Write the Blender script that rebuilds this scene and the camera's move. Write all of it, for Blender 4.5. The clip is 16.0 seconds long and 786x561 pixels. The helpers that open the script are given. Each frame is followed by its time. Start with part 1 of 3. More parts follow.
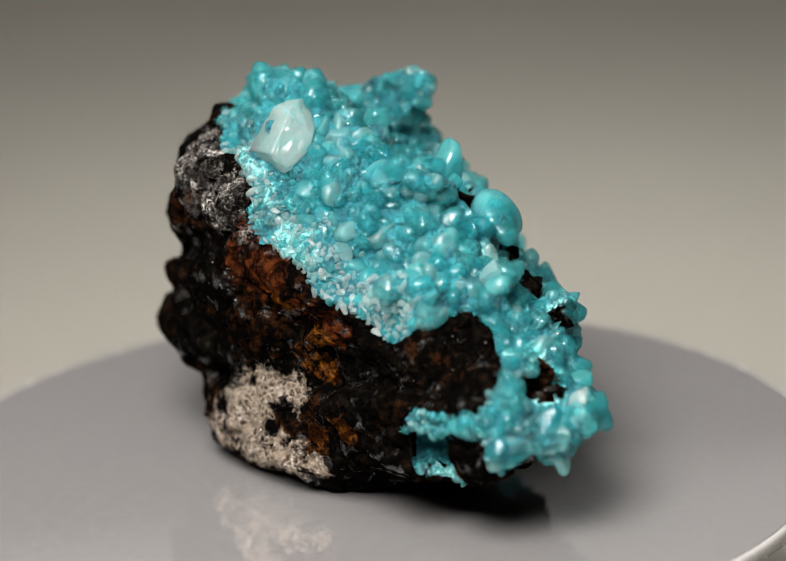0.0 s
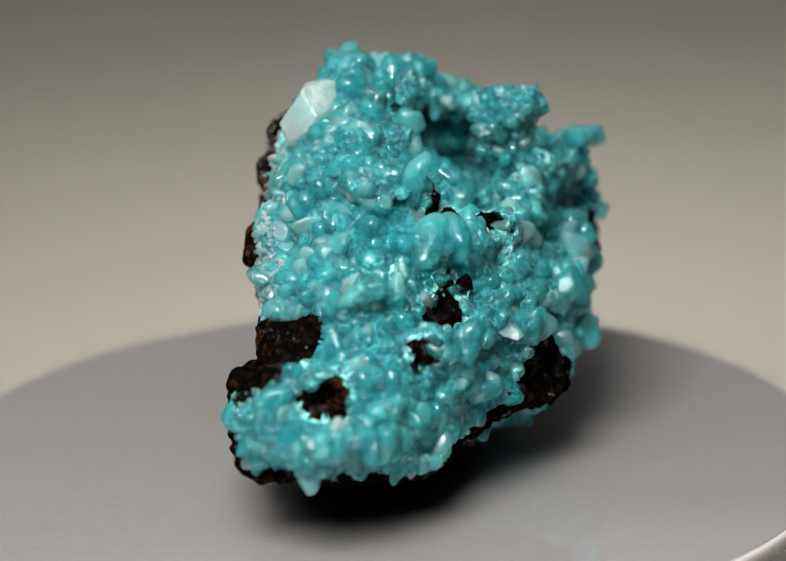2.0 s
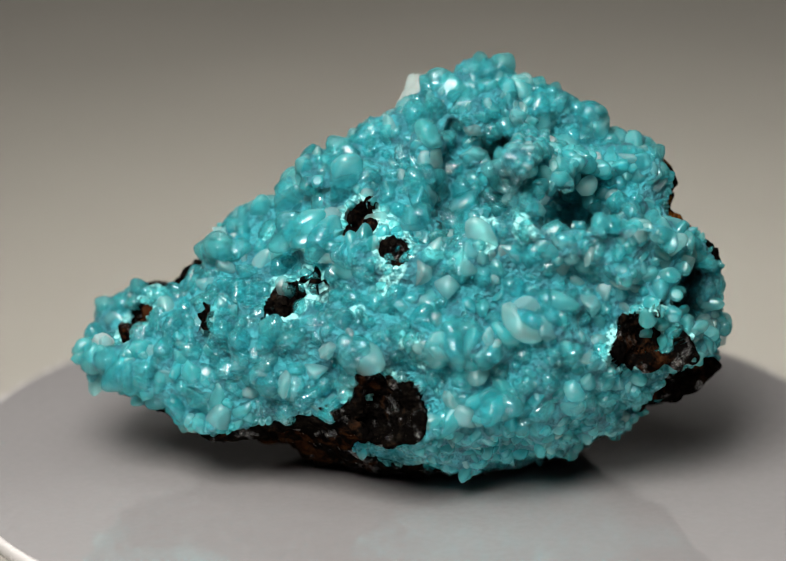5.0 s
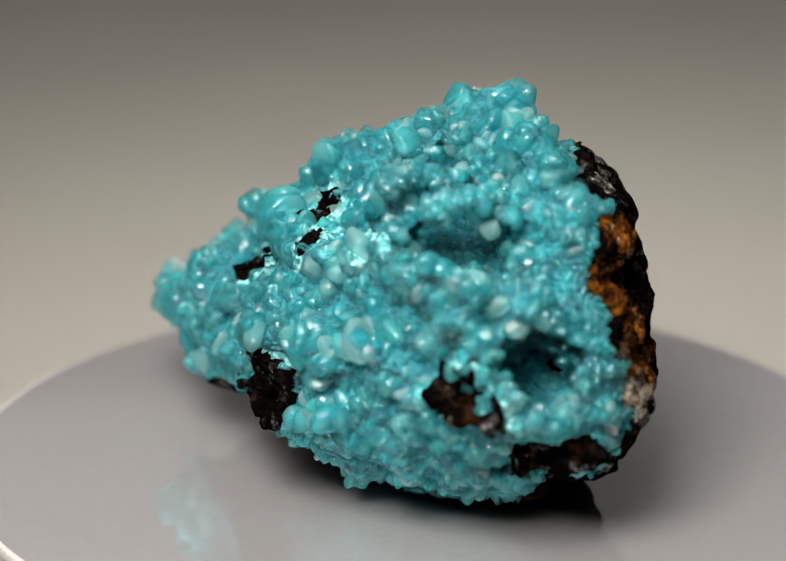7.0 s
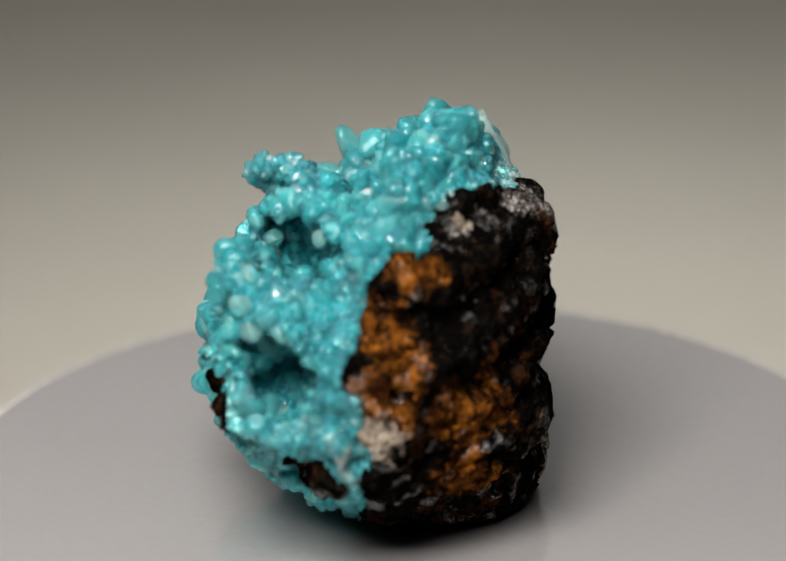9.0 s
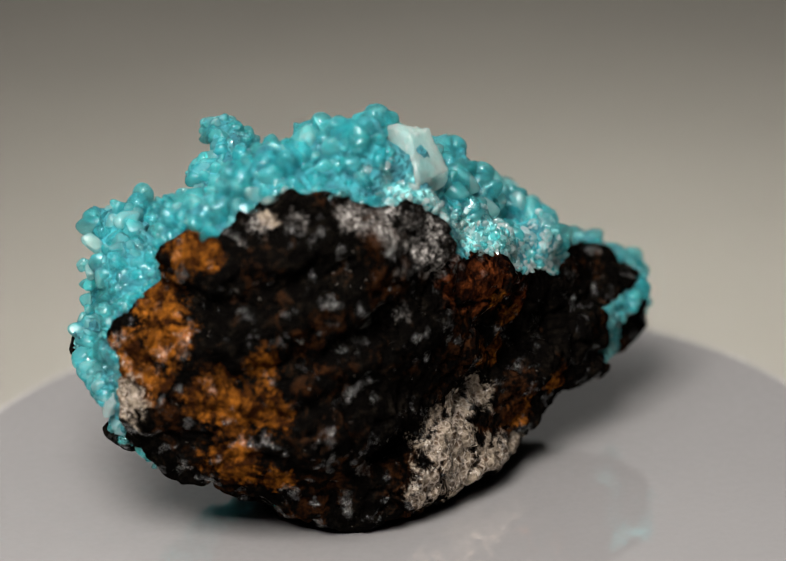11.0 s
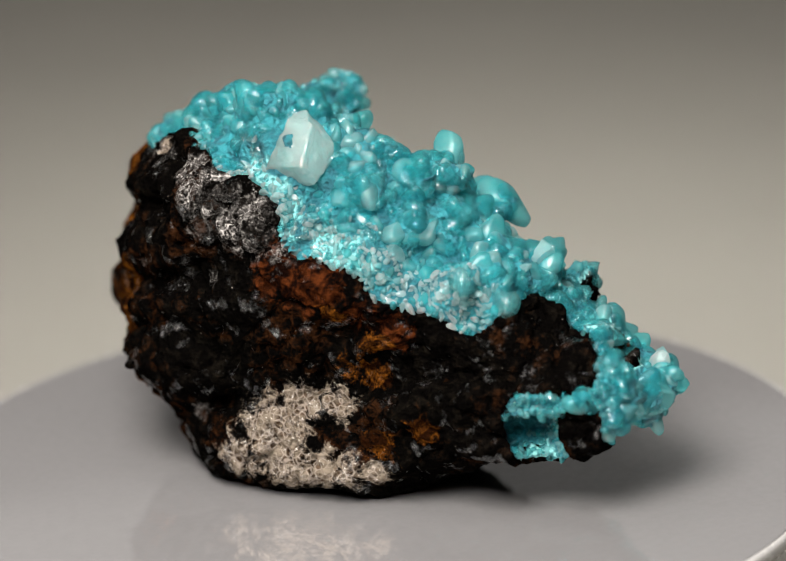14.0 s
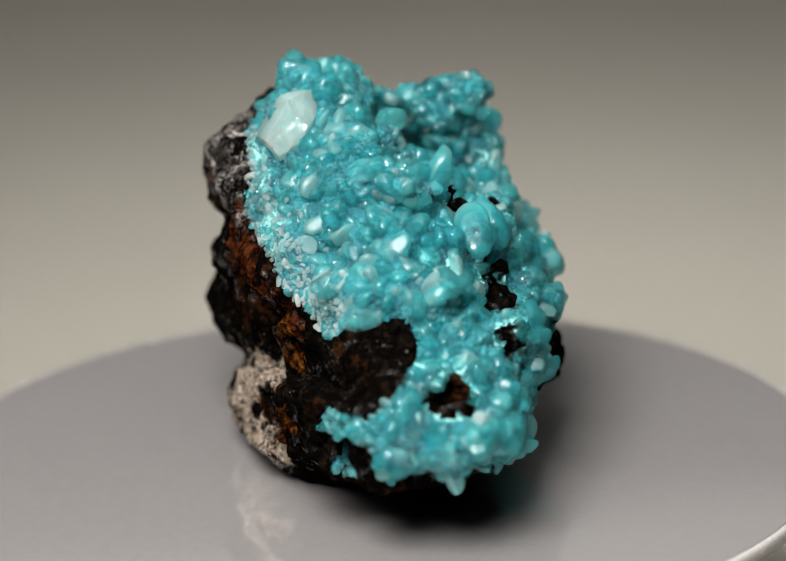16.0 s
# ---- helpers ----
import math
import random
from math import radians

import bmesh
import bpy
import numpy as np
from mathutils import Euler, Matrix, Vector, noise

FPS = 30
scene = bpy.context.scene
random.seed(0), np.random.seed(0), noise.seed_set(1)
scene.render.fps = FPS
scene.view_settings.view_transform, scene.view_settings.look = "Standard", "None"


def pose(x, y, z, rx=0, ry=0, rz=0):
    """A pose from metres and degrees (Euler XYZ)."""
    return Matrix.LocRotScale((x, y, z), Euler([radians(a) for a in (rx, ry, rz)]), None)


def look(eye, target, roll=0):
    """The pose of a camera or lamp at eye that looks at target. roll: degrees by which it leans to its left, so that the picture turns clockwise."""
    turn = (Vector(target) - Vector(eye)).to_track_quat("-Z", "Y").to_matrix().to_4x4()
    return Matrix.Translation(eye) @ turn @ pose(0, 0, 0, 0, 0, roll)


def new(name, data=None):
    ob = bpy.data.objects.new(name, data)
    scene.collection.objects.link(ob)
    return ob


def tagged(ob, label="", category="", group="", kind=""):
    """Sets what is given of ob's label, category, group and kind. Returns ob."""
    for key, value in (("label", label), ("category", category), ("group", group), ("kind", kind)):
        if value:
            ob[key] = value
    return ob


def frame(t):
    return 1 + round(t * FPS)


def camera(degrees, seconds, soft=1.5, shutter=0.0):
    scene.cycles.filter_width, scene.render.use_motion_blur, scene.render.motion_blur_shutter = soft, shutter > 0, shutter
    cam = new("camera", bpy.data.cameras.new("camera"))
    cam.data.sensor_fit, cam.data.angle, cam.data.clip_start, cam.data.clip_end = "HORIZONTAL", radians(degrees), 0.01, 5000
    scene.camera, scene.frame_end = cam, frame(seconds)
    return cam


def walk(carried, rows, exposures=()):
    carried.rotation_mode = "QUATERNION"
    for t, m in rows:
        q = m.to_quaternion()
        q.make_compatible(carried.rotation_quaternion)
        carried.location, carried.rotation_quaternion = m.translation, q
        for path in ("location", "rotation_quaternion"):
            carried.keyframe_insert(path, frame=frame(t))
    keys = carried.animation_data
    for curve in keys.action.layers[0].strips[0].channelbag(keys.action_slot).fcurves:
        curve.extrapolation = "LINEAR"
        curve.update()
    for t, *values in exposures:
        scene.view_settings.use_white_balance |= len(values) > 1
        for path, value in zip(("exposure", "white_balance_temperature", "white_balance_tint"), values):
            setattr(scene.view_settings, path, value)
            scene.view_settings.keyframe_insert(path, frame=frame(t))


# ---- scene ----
# A mineral specimen turns on a small motorised turntable before a still macro camera.
TOP = 0.036            # height of the platter's middle over the table
SPIN = 0.41579         # turn of the platter, radians a second, clockwise from above

cam = camera(11.78, 16.0, soft=1.1)
EYE = Vector((0.0, -0.40, TOP + 0.16092))
AIM = EYE + Vector((0.00054, 0.94424, -0.32925))
walk(cam, [(0.0, look(EYE, AIM, -1.27)), (16.0, look(EYE, AIM, -1.27))])
cam.data.dof.use_dof = True
cam.data.dof.focus_distance = 0.414
cam.data.dof.aperture_fstop = 16

# ---- light ----
world = bpy.data.worlds.new("room_air")
world.use_nodes = True
world.node_tree.nodes["Background"].inputs[0].default_value = (0.9, 0.95, 1.0, 1)
world.node_tree.nodes["Background"].inputs[1].default_value = 0.05
scene.world = world


def softbox(name, eye, target, size, watts, colour, spread=180):
    """An area lamp; spread: how wide its grid lets the light out, in degrees."""
    data = bpy.data.lights.new(name, "AREA")
    data.shape, data.size, data.size_y = "RECTANGLE", size[0], size[1]
    data.energy, data.color, data.spread = watts, colour, radians(spread)
    ob = new(name, data)
    ob.matrix_world = look(eye, target)
    return ob


softbox("tent_softbox", (-0.06, -0.11, TOP + 0.26), (0, -0.02, TOP), (0.30, 0.30), 0.9, (1.0, 0.965, 0.92))
softbox("front_softbox", (-0.06, -0.20, TOP + 0.25), (0, 0.0, TOP + 0.01), (0.14, 0.14), 2.75, (1.0, 0.955, 0.89))
# unseen lamp added to brighten the paper behind; its narrow spread spares the platter
softbox("backdrop_fill", (0.02, 0.125, TOP + 0.20), (0.02, 0.172, 0.0), (0.16, 0.07), 0.080, (1.0, 0.96, 0.91), 74)
# weak unseen panel, added so that the platter has something bright to reflect
softbox("platter_fill", (-0.13, 0.50, TOP + 0.36), (-0.03, -0.03, TOP), (0.72, 0.30), 0.09, (1.0, 0.97, 0.93))
scene.view_settings.exposure = 0.0


# ---- materials ----
class Nodes:
    """A small maker of node materials."""

    def __init__(self, name):
        self.mat = bpy.data.materials.new(name)
        self.mat.use_nodes = True
        self.tree = self.mat.node_tree
        self.bsdf = self.tree.nodes["Principled BSDF"]
        self.place = self.add("ShaderNodeTexCoord").outputs["Object"]

    def add(self, kind, **values):
        node = self.tree.nodes.new(kind)
        for key, value in values.items():
            self.put(node.inputs[key.replace("_", " ")], value)
        return node

    def put(self, socket, value):
        if isinstance(value, bpy.types.NodeSocket):
            self.tree.links.new(value, socket)
        elif isinstance(value, tuple) and len(value) == 3 and socket.type == "RGBA":
            socket.default_value = (*value, 1)
        else:
            socket.default_value = value

    def noise(self, scale, detail=4.0, rough=0.55, warp=0.0):
        return self.add("ShaderNodeTexNoise", Vector=self.place, Scale=scale, Detail=detail, Roughness=rough, Distortion=warp).outputs[0]

    def cells(self, scale, feature="F1"):
        node = self.add("ShaderNodeTexVoronoi", Vector=self.place, Scale=scale)
        node.feature = feature
        return node.outputs[0]

    def math(self, op, a, b=0.0, clamp=False):
        node = self.add("ShaderNodeMath")
        node.operation, node.use_clamp = op, clamp
        self.put(node.inputs[0], a)
        self.put(node.inputs[1], b)
        return node.outputs[0]

    def span(self, value, lo, hi, a=0.0, b=1.0):
        node = self.add("ShaderNodeMapRange")
        node.interpolation_type = "SMOOTHSTEP"
        for i, v in enumerate((value, lo, hi, a, b)):
            self.put(node.inputs[i], v)
        return node.outputs[0]

    def mix(self, fac, a, b):
        node = self.tree.nodes.new("ShaderNodeMix")
        node.data_type = "RGBA"
        self.put(node.inputs[0], fac)
        self.put(node.inputs[6], a)
        self.put(node.inputs[7], b)
        return node.outputs[2]

    def mask(self, name):
        node = self.tree.nodes.new("ShaderNodeAttribute")
        node.attribute_name = name
        return node.outputs["Fac"]

    def random(self, islands):
        if islands:
            return self.add("ShaderNodeNewGeometry").outputs["Random Per Island"]
        return self.add("ShaderNodeObjectInfo").outputs["Random"]

    def set(self, **values):
        for key, value in values.items():
            self.put(self.bsdf.inputs[key.replace("_", " ")], value)

    def bump(self, height, distance, strength=1.0, normal=None):
        node = self.add("ShaderNodeBump", Height=height, Distance=distance, Strength=strength)
        if normal is not None:
            self.put(node.inputs["Normal"], normal)
        return node.outputs[0]


def matrix_material():
    n = Nodes("iron_stained_matrix")
    fine, mid, big = n.noise(2600, 6, 0.65), n.noise(700, 6, 0.62, 0.4), n.noise(190, 4)
    grain = n.cells(1500)
    base = n.mix(n.span(mid, 0.45, 0.75), (0.0012, 0.0010, 0.0009), (0.006, 0.0048, 0.0036))
    base = n.mix(n.span(n.math("MULTIPLY", big, fine), 0.34, 0.48, 0.0, 0.4), base, (0.010, 0.008, 0.006))

    def zone(name, edge):
        m = n.math("ADD", n.mask(name), n.math("MULTIPLY", n.math("SUBTRACT", mid, 0.5), 2.3))
        m = n.math("ADD", m, n.math("MULTIPLY", n.math("SUBTRACT", fine, 0.5), 0.7))
        return n.math("MULTIPLY", n.span(m, edge - 0.1, edge + 0.32), n.span(n.mask(name), 0.02, 0.30))

    rust = n.mix(n.span(n.noise(520, 5, 0.6, 0.7), 0.42, 0.66), (0.004, 0.0015, 0.001), (0.055, 0.014, 0.004))
    ochre = n.mix(n.span(n.math("ADD", n.math("MULTIPLY", n.noise(420, 5, 0.6, 0.8), 0.75), n.math("MULTIPLY", fine, 0.25)), 0.43, 0.68), (0.012, 0.004, 0.0015), (0.16, 0.052, 0.006))
    grey = n.mix(n.span(n.math("ADD", n.math("MULTIPLY", fine, 0.5), n.math("MULTIPLY", n.noise(1200, 4, 0.6, 0.6), 0.5)), 0.42, 0.62), (0.012, 0.010, 0.009), (0.48, 0.45, 0.43))
    pale = n.mix(n.span(mid, 0.38, 0.62), (0.028, 0.016, 0.009), (0.16, 0.13, 0.10))
    pale = n.mix(n.span(n.cells(760), 0.0, 0.42, 0.85, 0.0), pale, (0.07, 0.042, 0.026))
    net = n.math("ADD", n.cells(1300, "DISTANCE_TO_EDGE"), n.math("MULTIPLY", n.math("SUBTRACT", mid, 0.5), 0.9))
    pale = n.mix(n.span(net, 0.02, 0.16, 0.55, 0.0), pale, (0.30, 0.255, 0.22))
    pale = n.mix(n.span(fine, 0.60, 0.74, 0.0, 0.8), pale, (0.80, 0.77, 0.72))
    grey = n.mix(n.span(net, 0.0, 0.16, 0.0, 0.72), grey, (0.012, 0.010, 0.009))
    base = n.mix(n.span(n.math("MULTIPLY", n.noise(130, 4), mid), 0.26, 0.40, 0.0, 0.55), base, (0.030, 0.010, 0.003))
    base = n.mix(n.span(n.noise(1900, 2), 0.73, 0.78, 0.0, 0.4), base, (0.30, 0.26, 0.22))
    colour = n.mix(zone("rust", 0.52), base, rust)
    colour = n.mix(zone("ochre", 0.50), colour, ochre)
    colour = n.mix(n.math("MULTIPLY", zone("grey", 0.62), n.span(n.noise(330, 4, 0.6), 0.42, 0.60, 0.12, 0.9)), colour, grey)
    colour = n.mix(zone("pale", 0.50), colour, pale)
    n.set(Base_Color=colour, Roughness=n.span(fine, 0.3, 0.7, 0.14, 0.36), Specular_IOR_Level=n.span(n.noise(420, 4), 0.56, 0.72, 0.0, 0.8))
    rough = n.math("ADD", n.math("MULTIPLY", mid, 0.9), n.math("MULTIPLY", grain, 0.5))
    n.set(Normal=n.bump(n.math("ADD", rough, n.math("MULTIPLY", fine, 0.14)), 0.0011, 0.8))
    return n.mat


def crust_material():
    n = Nodes("turquoise_druse")
    fine, mid = n.noise(3200, 5, 0.6), n.noise(500, 5)
    # turquoise darkened in the colour, for the shade in the gaps between crystals
    colour = n.mix(n.span(mid, 0.35, 0.65), (0.006, 0.095, 0.125), (0.020, 0.225, 0.265))
    colour = n.mix(n.span(fine, 0.58, 0.76, 0.0, 0.2), colour, (0.10, 0.42, 0.43))
    powder = n.math("ADD", n.mask("powder"), n.math("MULTIPLY", n.math("SUBTRACT", mid, 0.5), 1.2))
    chalk = n.mix(n.span(n.noise(1300, 4), 0.40, 0.56), (0.03, 0.19, 0.21), (0.26, 0.62, 0.62))
    colour = n.mix(n.span(powder, 0.4, 0.7), colour, chalk)
    n.set(Base_Color=colour, Roughness=0.6)
    n.set(Normal=n.bump(n.math("ADD", fine, n.cells(1500)), 0.0007, 1.0))
    return n.mat


def crystal_material(name, islands, low, high, pale, clear=0.73, share=0.88, gloss=0.09, unit=1.0):
    """Translucent crystal with a glossy skin: most light goes through, tinted. share: above it a crystal is pale."""
    n = Nodes(name)
    across = n.add("ShaderNodeVectorMath")
    across.operation = "SCALE"
    n.put(across.inputs[0], n.place)
    across.inputs["Scale"].default_value = unit
    n.place = across.outputs[0]
    r = n.random(islands)
    mid = n.noise(300, 3)
    colour = n.mix(r, low, high)
    colour = n.mix(n.span(n.noise(75, 3), 0.40, 0.60, 0.7, 0.0), colour, tuple(0.5 * c for c in low))
    colour = n.mix(n.span(mid, 0.46, 0.75, 0.0, 0.4), colour, pale)
    colour = n.mix(n.span(r, share, share + 0.07, 0.0, 0.55), colour, pale)
    relief = n.bump(n.noise(1500, 4), 0.0002, 0.7)
    n.set(Base_Color=colour, Roughness=0.6, Specular_IOR_Level=0.0, Normal=relief)
    n.set(Subsurface_Weight=0.7, Subsurface_Scale=0.003, Sheen_Weight=0.3, Sheen_Roughness=0.35, Sheen_Tint=(0.55, 1.0, 1.0))
    n.bsdf.inputs["Subsurface Radius"].default_value = (0.55, 1.0, 1.05)
    tint = n.mix(0.74, colour, (0.80, 1.0, 1.0))
    passing = n.add("ShaderNodeBsdfTransparent", Color=tint)
    bending = n.add("ShaderNodeBsdfRefraction", Color=tint, Roughness=0.08, IOR=1.32, Normal=relief)
    within = n.add("ShaderNodeMixShader", Fac=0.36)
    n.tree.links.new(passing.outputs[0], within.inputs[1])
    n.tree.links.new(bending.outputs[0], within.inputs[2])
    glow = n.add("ShaderNodeBsdfTranslucent", Color=colour, Normal=relief)
    milk = n.add("ShaderNodeMixShader", Fac=0.6)
    n.tree.links.new(n.bsdf.outputs[0], milk.inputs[1])
    n.tree.links.new(glow.outputs[0], milk.inputs[2])
    body = n.add("ShaderNodeMixShader", Fac=clear)
    n.tree.links.new(milk.outputs[0], body.inputs[1])
    n.tree.links.new(within.outputs[0], body.inputs[2])
    shine = n.add("ShaderNodeBsdfGlossy", Color=(1.0, 1.0, 1.0), Roughness=n.span(n.noise(500, 3), 0.3, 0.7, gloss * 0.5, gloss * 2.6), Normal=relief)
    sheen = n.add("ShaderNodeFresnel", IOR=1.5, Normal=relief).outputs[0]
    skin = n.add("ShaderNodeMixShader", Fac=n.span(sheen, 0.03, 0.9, 0.024, 0.11))
    n.tree.links.new(body.outputs[0], skin.inputs[1])
    n.tree.links.new(shine.outputs[0], skin.inputs[2])
    n.tree.links.new(skin.outputs[0], n.tree.nodes["Material Output"].inputs[0])
    return n.mat


def plain_material(name, colour, roughness, metallic=0.0, relief=0.0002):
    n = Nodes(name)
    fine, mid = n.noise(900, 4), n.noise(25, 3)
    dark = tuple(c * 0.88 for c in colour)
    n.set(Base_Color=n.mix(mid, dark, colour), Metallic=metallic, Roughness=n.span(fine, 0.3, 0.7, roughness * 0.85, roughness * 1.15))
    n.set(Normal=n.bump(fine, relief, 0.15))
    return n.mat


M_ROCK = matrix_material()
M_CRUST = crust_material()
LOW, HIGH, PALE = (0.06, 0.66, 0.75), (0.22, 0.93, 0.95), (0.70, 0.99, 0.99)
M_GRAIN = crystal_material("teal_crystal", False, LOW, HIGH, PALE, unit=0.0015)
M_GRAINS = crystal_material("teal_crystals", True, LOW, HIGH, PALE)
M_PALE = crystal_material("pale_crystal", False, (0.20, 0.72, 0.75), (0.32, 0.80, 0.81), (0.66, 0.97, 0.95), 0.80, unit=0.0015)
M_FRINGE = crystal_material("glassy_fringe", True, (0.36, 0.74, 0.77), (0.72, 0.89, 0.89), (0.95, 0.97, 0.97), 0.60, 0.66, 0.035)
M_CLEAR = crystal_material("clear_crystal", False, (0.62, 0.80, 0.77), (0.68, 0.84, 0.81), (0.90, 0.96, 0.94), 0.55, 0.9, 0.06)
M_PLATTER = plain_material("grey_gloss_plastic", (0.235, 0.227, 0.231), 0.42, 0.0, 0.00001)
for key, value in (("IOR", 1.9), ("Coat Weight", 1.0), ("Coat Roughness", 0.03), ("Coat IOR", 4.0)):
    M_PLATTER.node_tree.nodes["Principled BSDF"].inputs[key].default_value = value
M_RIM = plain_material("pale_grey_edge", (0.36, 0.35, 0.345), 0.25)
M_BASE = plain_material("black_plastic", (0.03, 0.03, 0.032), 0.4)
M_PAPER = plain_material("warm_grey_paper", (0.270, 0.257, 0.230), 0.8)
M_WALL = plain_material("room_paint", (0.45, 0.43, 0.40), 0.85)


# ---- mesh helpers ----
def part(name, bm, material, parent=None, label="", smooth=True):
    data = bpy.data.meshes.new(name)
    bm.normal_update()
    bm.to_mesh(data)
    bm.free()
    return link(name, data, material, parent, label, smooth)


def link(name, data, material, parent=None, label="", smooth=True):
    if not data.materials:
        data.materials.append(material)
    data.polygons.foreach_set("use_smooth", [smooth] * len(data.polygons))
    ob = new(name, data)
    ob.parent = parent
    return tagged(ob, label)


def lathe(profile, steps=96):
    """A turned body round z from (radius, height) pairs, closed at both ends."""
    bm = bmesh.new()
    rings = []
    for r, z in profile:
        rings.append([bm.verts.new((r * math.cos(a), r * math.sin(a), z)) for a in (2 * math.pi * i / steps for i in range(steps))])
    for lower, upper in zip(rings, rings[1:]):
        for i in range(steps):
            j = (i + 1) % steps
            bm.faces.new((lower[i], lower[j], upper[j], upper[i]))
    bm.faces.new(rings[0][::-1])
    bm.faces.new(rings[-1])
    return bm


# ---- the setting: a paper sheet on a table, in a plain room ----
def sweep():
    """A paper sheet that lies on the table and curls up a little at its far edge."""
    line = [(-0.75 + 0.05 * i, 0.0) for i in range(23)]
    y0, bend = 0.36, 0.30
    for i in range(1, 21):
        a = math.radians(24) * i / 20
        line.append((y0 + bend * math.sin(a), bend * (1 - math.cos(a))))
    bm = bmesh.new()
    rows = []
    for y, z in line:
        rows.append([bm.verts.new((-1.1 + 2.2 * i / 12, y, z)) for i in range(13)])
    for a, b in zip(rows, rows[1:]):
        for i in range(12):
            bm.faces.new((a[i], a[i + 1], b[i + 1], b[i]))
    under = bmesh.ops.extrude_face_region(bm, geom=bm.faces[:])
    bmesh.ops.translate(bm, verts=[g for g in under["geom"] if isinstance(g, bmesh.types.BMVert)], vec=(0, 0, -0.0008))
    bmesh.ops.recalc_face_normals(bm, faces=bm.faces[:])
    return tagged(part("backdrop", bm, M_PAPER), "warm grey paper sheet lying under the turntable", kind="structure")


def slab(name, size, at, material, kind="structure", label=""):
    bm = bmesh.new()
    bmesh.ops.create_cube(bm, size=1.0)
    for v in bm.verts:
        v.co = Vector((v.co.x * size[0] + at[0], v.co.y * size[1] + at[1], v.co.z * size[2] + at[2]))
    return tagged(part(name, bm, material, smooth=False), label, kind=kind)


sweep()
slab("table_top", (2.4, 2.3, 0.03), (0, 0.35, -0.0162), M_WALL, "structure", "plain table top under the paper sheet")
slab("floor", (4.4, 4.4, 0.05), (0, 0.2, -0.80), M_WALL)
slab("wall_north", (4.4, 0.1, 3.2), (0, 2.35, 0.8), M_WALL)
slab("wall_south", (4.4, 0.1, 3.2), (0, -1.95, 0.8), M_WALL)
slab("wall_west", (0.1, 4.2, 3.2), (-2.15, 0.2, 0.8), M_WALL)
slab("wall_east", (0.1, 4.2, 3.2), (2.15, 0.2, 0.8), M_WALL)
slab("ceiling", (4.4, 4.4, 0.1), (0, 0.2, 2.45), M_WALL)


# ---- the turntable ----
def turntable():
    thing = tagged(new("turntable"), "small motorised turntable with a glossy grey platter", "turntable")
    part("body", lathe([(0.040, 0.0), (0.043, 0.001), (0.043, 0.018), (0.040, 0.0215), (0.012, 0.0218), (0.012, TOP - 0.0025)]), M_BASE, thing, "black plastic motor body")
    platter = tagged(new("platter", None), "glossy grey round platter")
    platter.parent = thing
    bm = lathe([(0.0495, -0.0016), (0.0508, -0.0013), (0.0510, -0.0008), (0.0510, -0.0002), (0.0508, 0.0)], 160)
    lean = Matrix.Translation((-0.00286, 0.00049, 0.0)) @ Vector((-0.0215, 0.0158, 1.0)).to_track_quat("Z", "Y").to_matrix().to_4x4()
    bm.transform(lean)
    part("disc", bm, M_PLATTER, platter, smooth=False)
    bm = lathe([(0.0505, -0.0022), (0.0512, -0.0020), (0.05155, -0.0014), (0.05155, -0.0004), (0.0513, -0.00005), (0.05101, -0.0001)], 200)
    bm.transform(lean)
    part("rim", bm, M_RIM, platter, "lighter rounded edge")
    return platter


PLATTER = turntable()


# ---- the mineral specimen (its own space: centimetres from the turning axis, on the platter) ----
LUMPS = []


def lump(x, y, z, rx, ry, rz, ax, ay, az):
    """One rounded mass of the stone: middle, half-axes and lean in degrees."""
    turn = np.array(Euler([radians(a) for a in (ax, ay, az)]).to_matrix())
    LUMPS.append((np.array((x, y, z)), turn.T / np.array((rx, ry, rz))[:, None], max(rx, ry, rz)))


lump(-0.59, 0.13, 0.24, 0.24, 1.21, 1.55, 18, -83, 104)
lump(-0.73, 1.01, 0.29, 0.19, 0.42, 0.95, -32, -82, 66)
lump(0.19, -0.38, 0.32, 0.26, 0.48, 1.10, -64, 73, -158)
lump(0.06, 1.39, 0.48, 0.25, 0.76, 1.39, 120, -68, -141)
lump(-1.22, 1.72, 0.48, 0.19, 0.42, 1.29, 67, 46, 133)
lump(-0.17, -0.57, 0.56, 0.46, 0.65, 1.17, 92, -51, -82)
lump(-1.03, -0.33, 0.57, 0.46, 0.65, 1.34, 83, -24, 54)
lump(-1.68, 1.21, 0.60, 0.41, 0.56, 1.06, 57, 37, 152)
lump(0.60, -1.23, 0.77, 0.28, 0.82, 1.60, 152, 83, -39)
lump(-0.16, -1.23, 0.83, 0.33, 0.77, 1.65, -52, 49, -123)
lump(0.14, -2.19, 0.87, 0.12, 0.27, 0.84, -107, 67, -145)
lump(0.36, 2.11, 1.01, 0.35, 0.42, 1.08, 134, -56, -152)
lump(1.09, -0.03, 1.02, 0.26, 0.68, 1.34, 27, -38, -175)
lump(0.56, 1.33, 1.02, 0.46, 1.02, 1.66, 75, -41, -148)
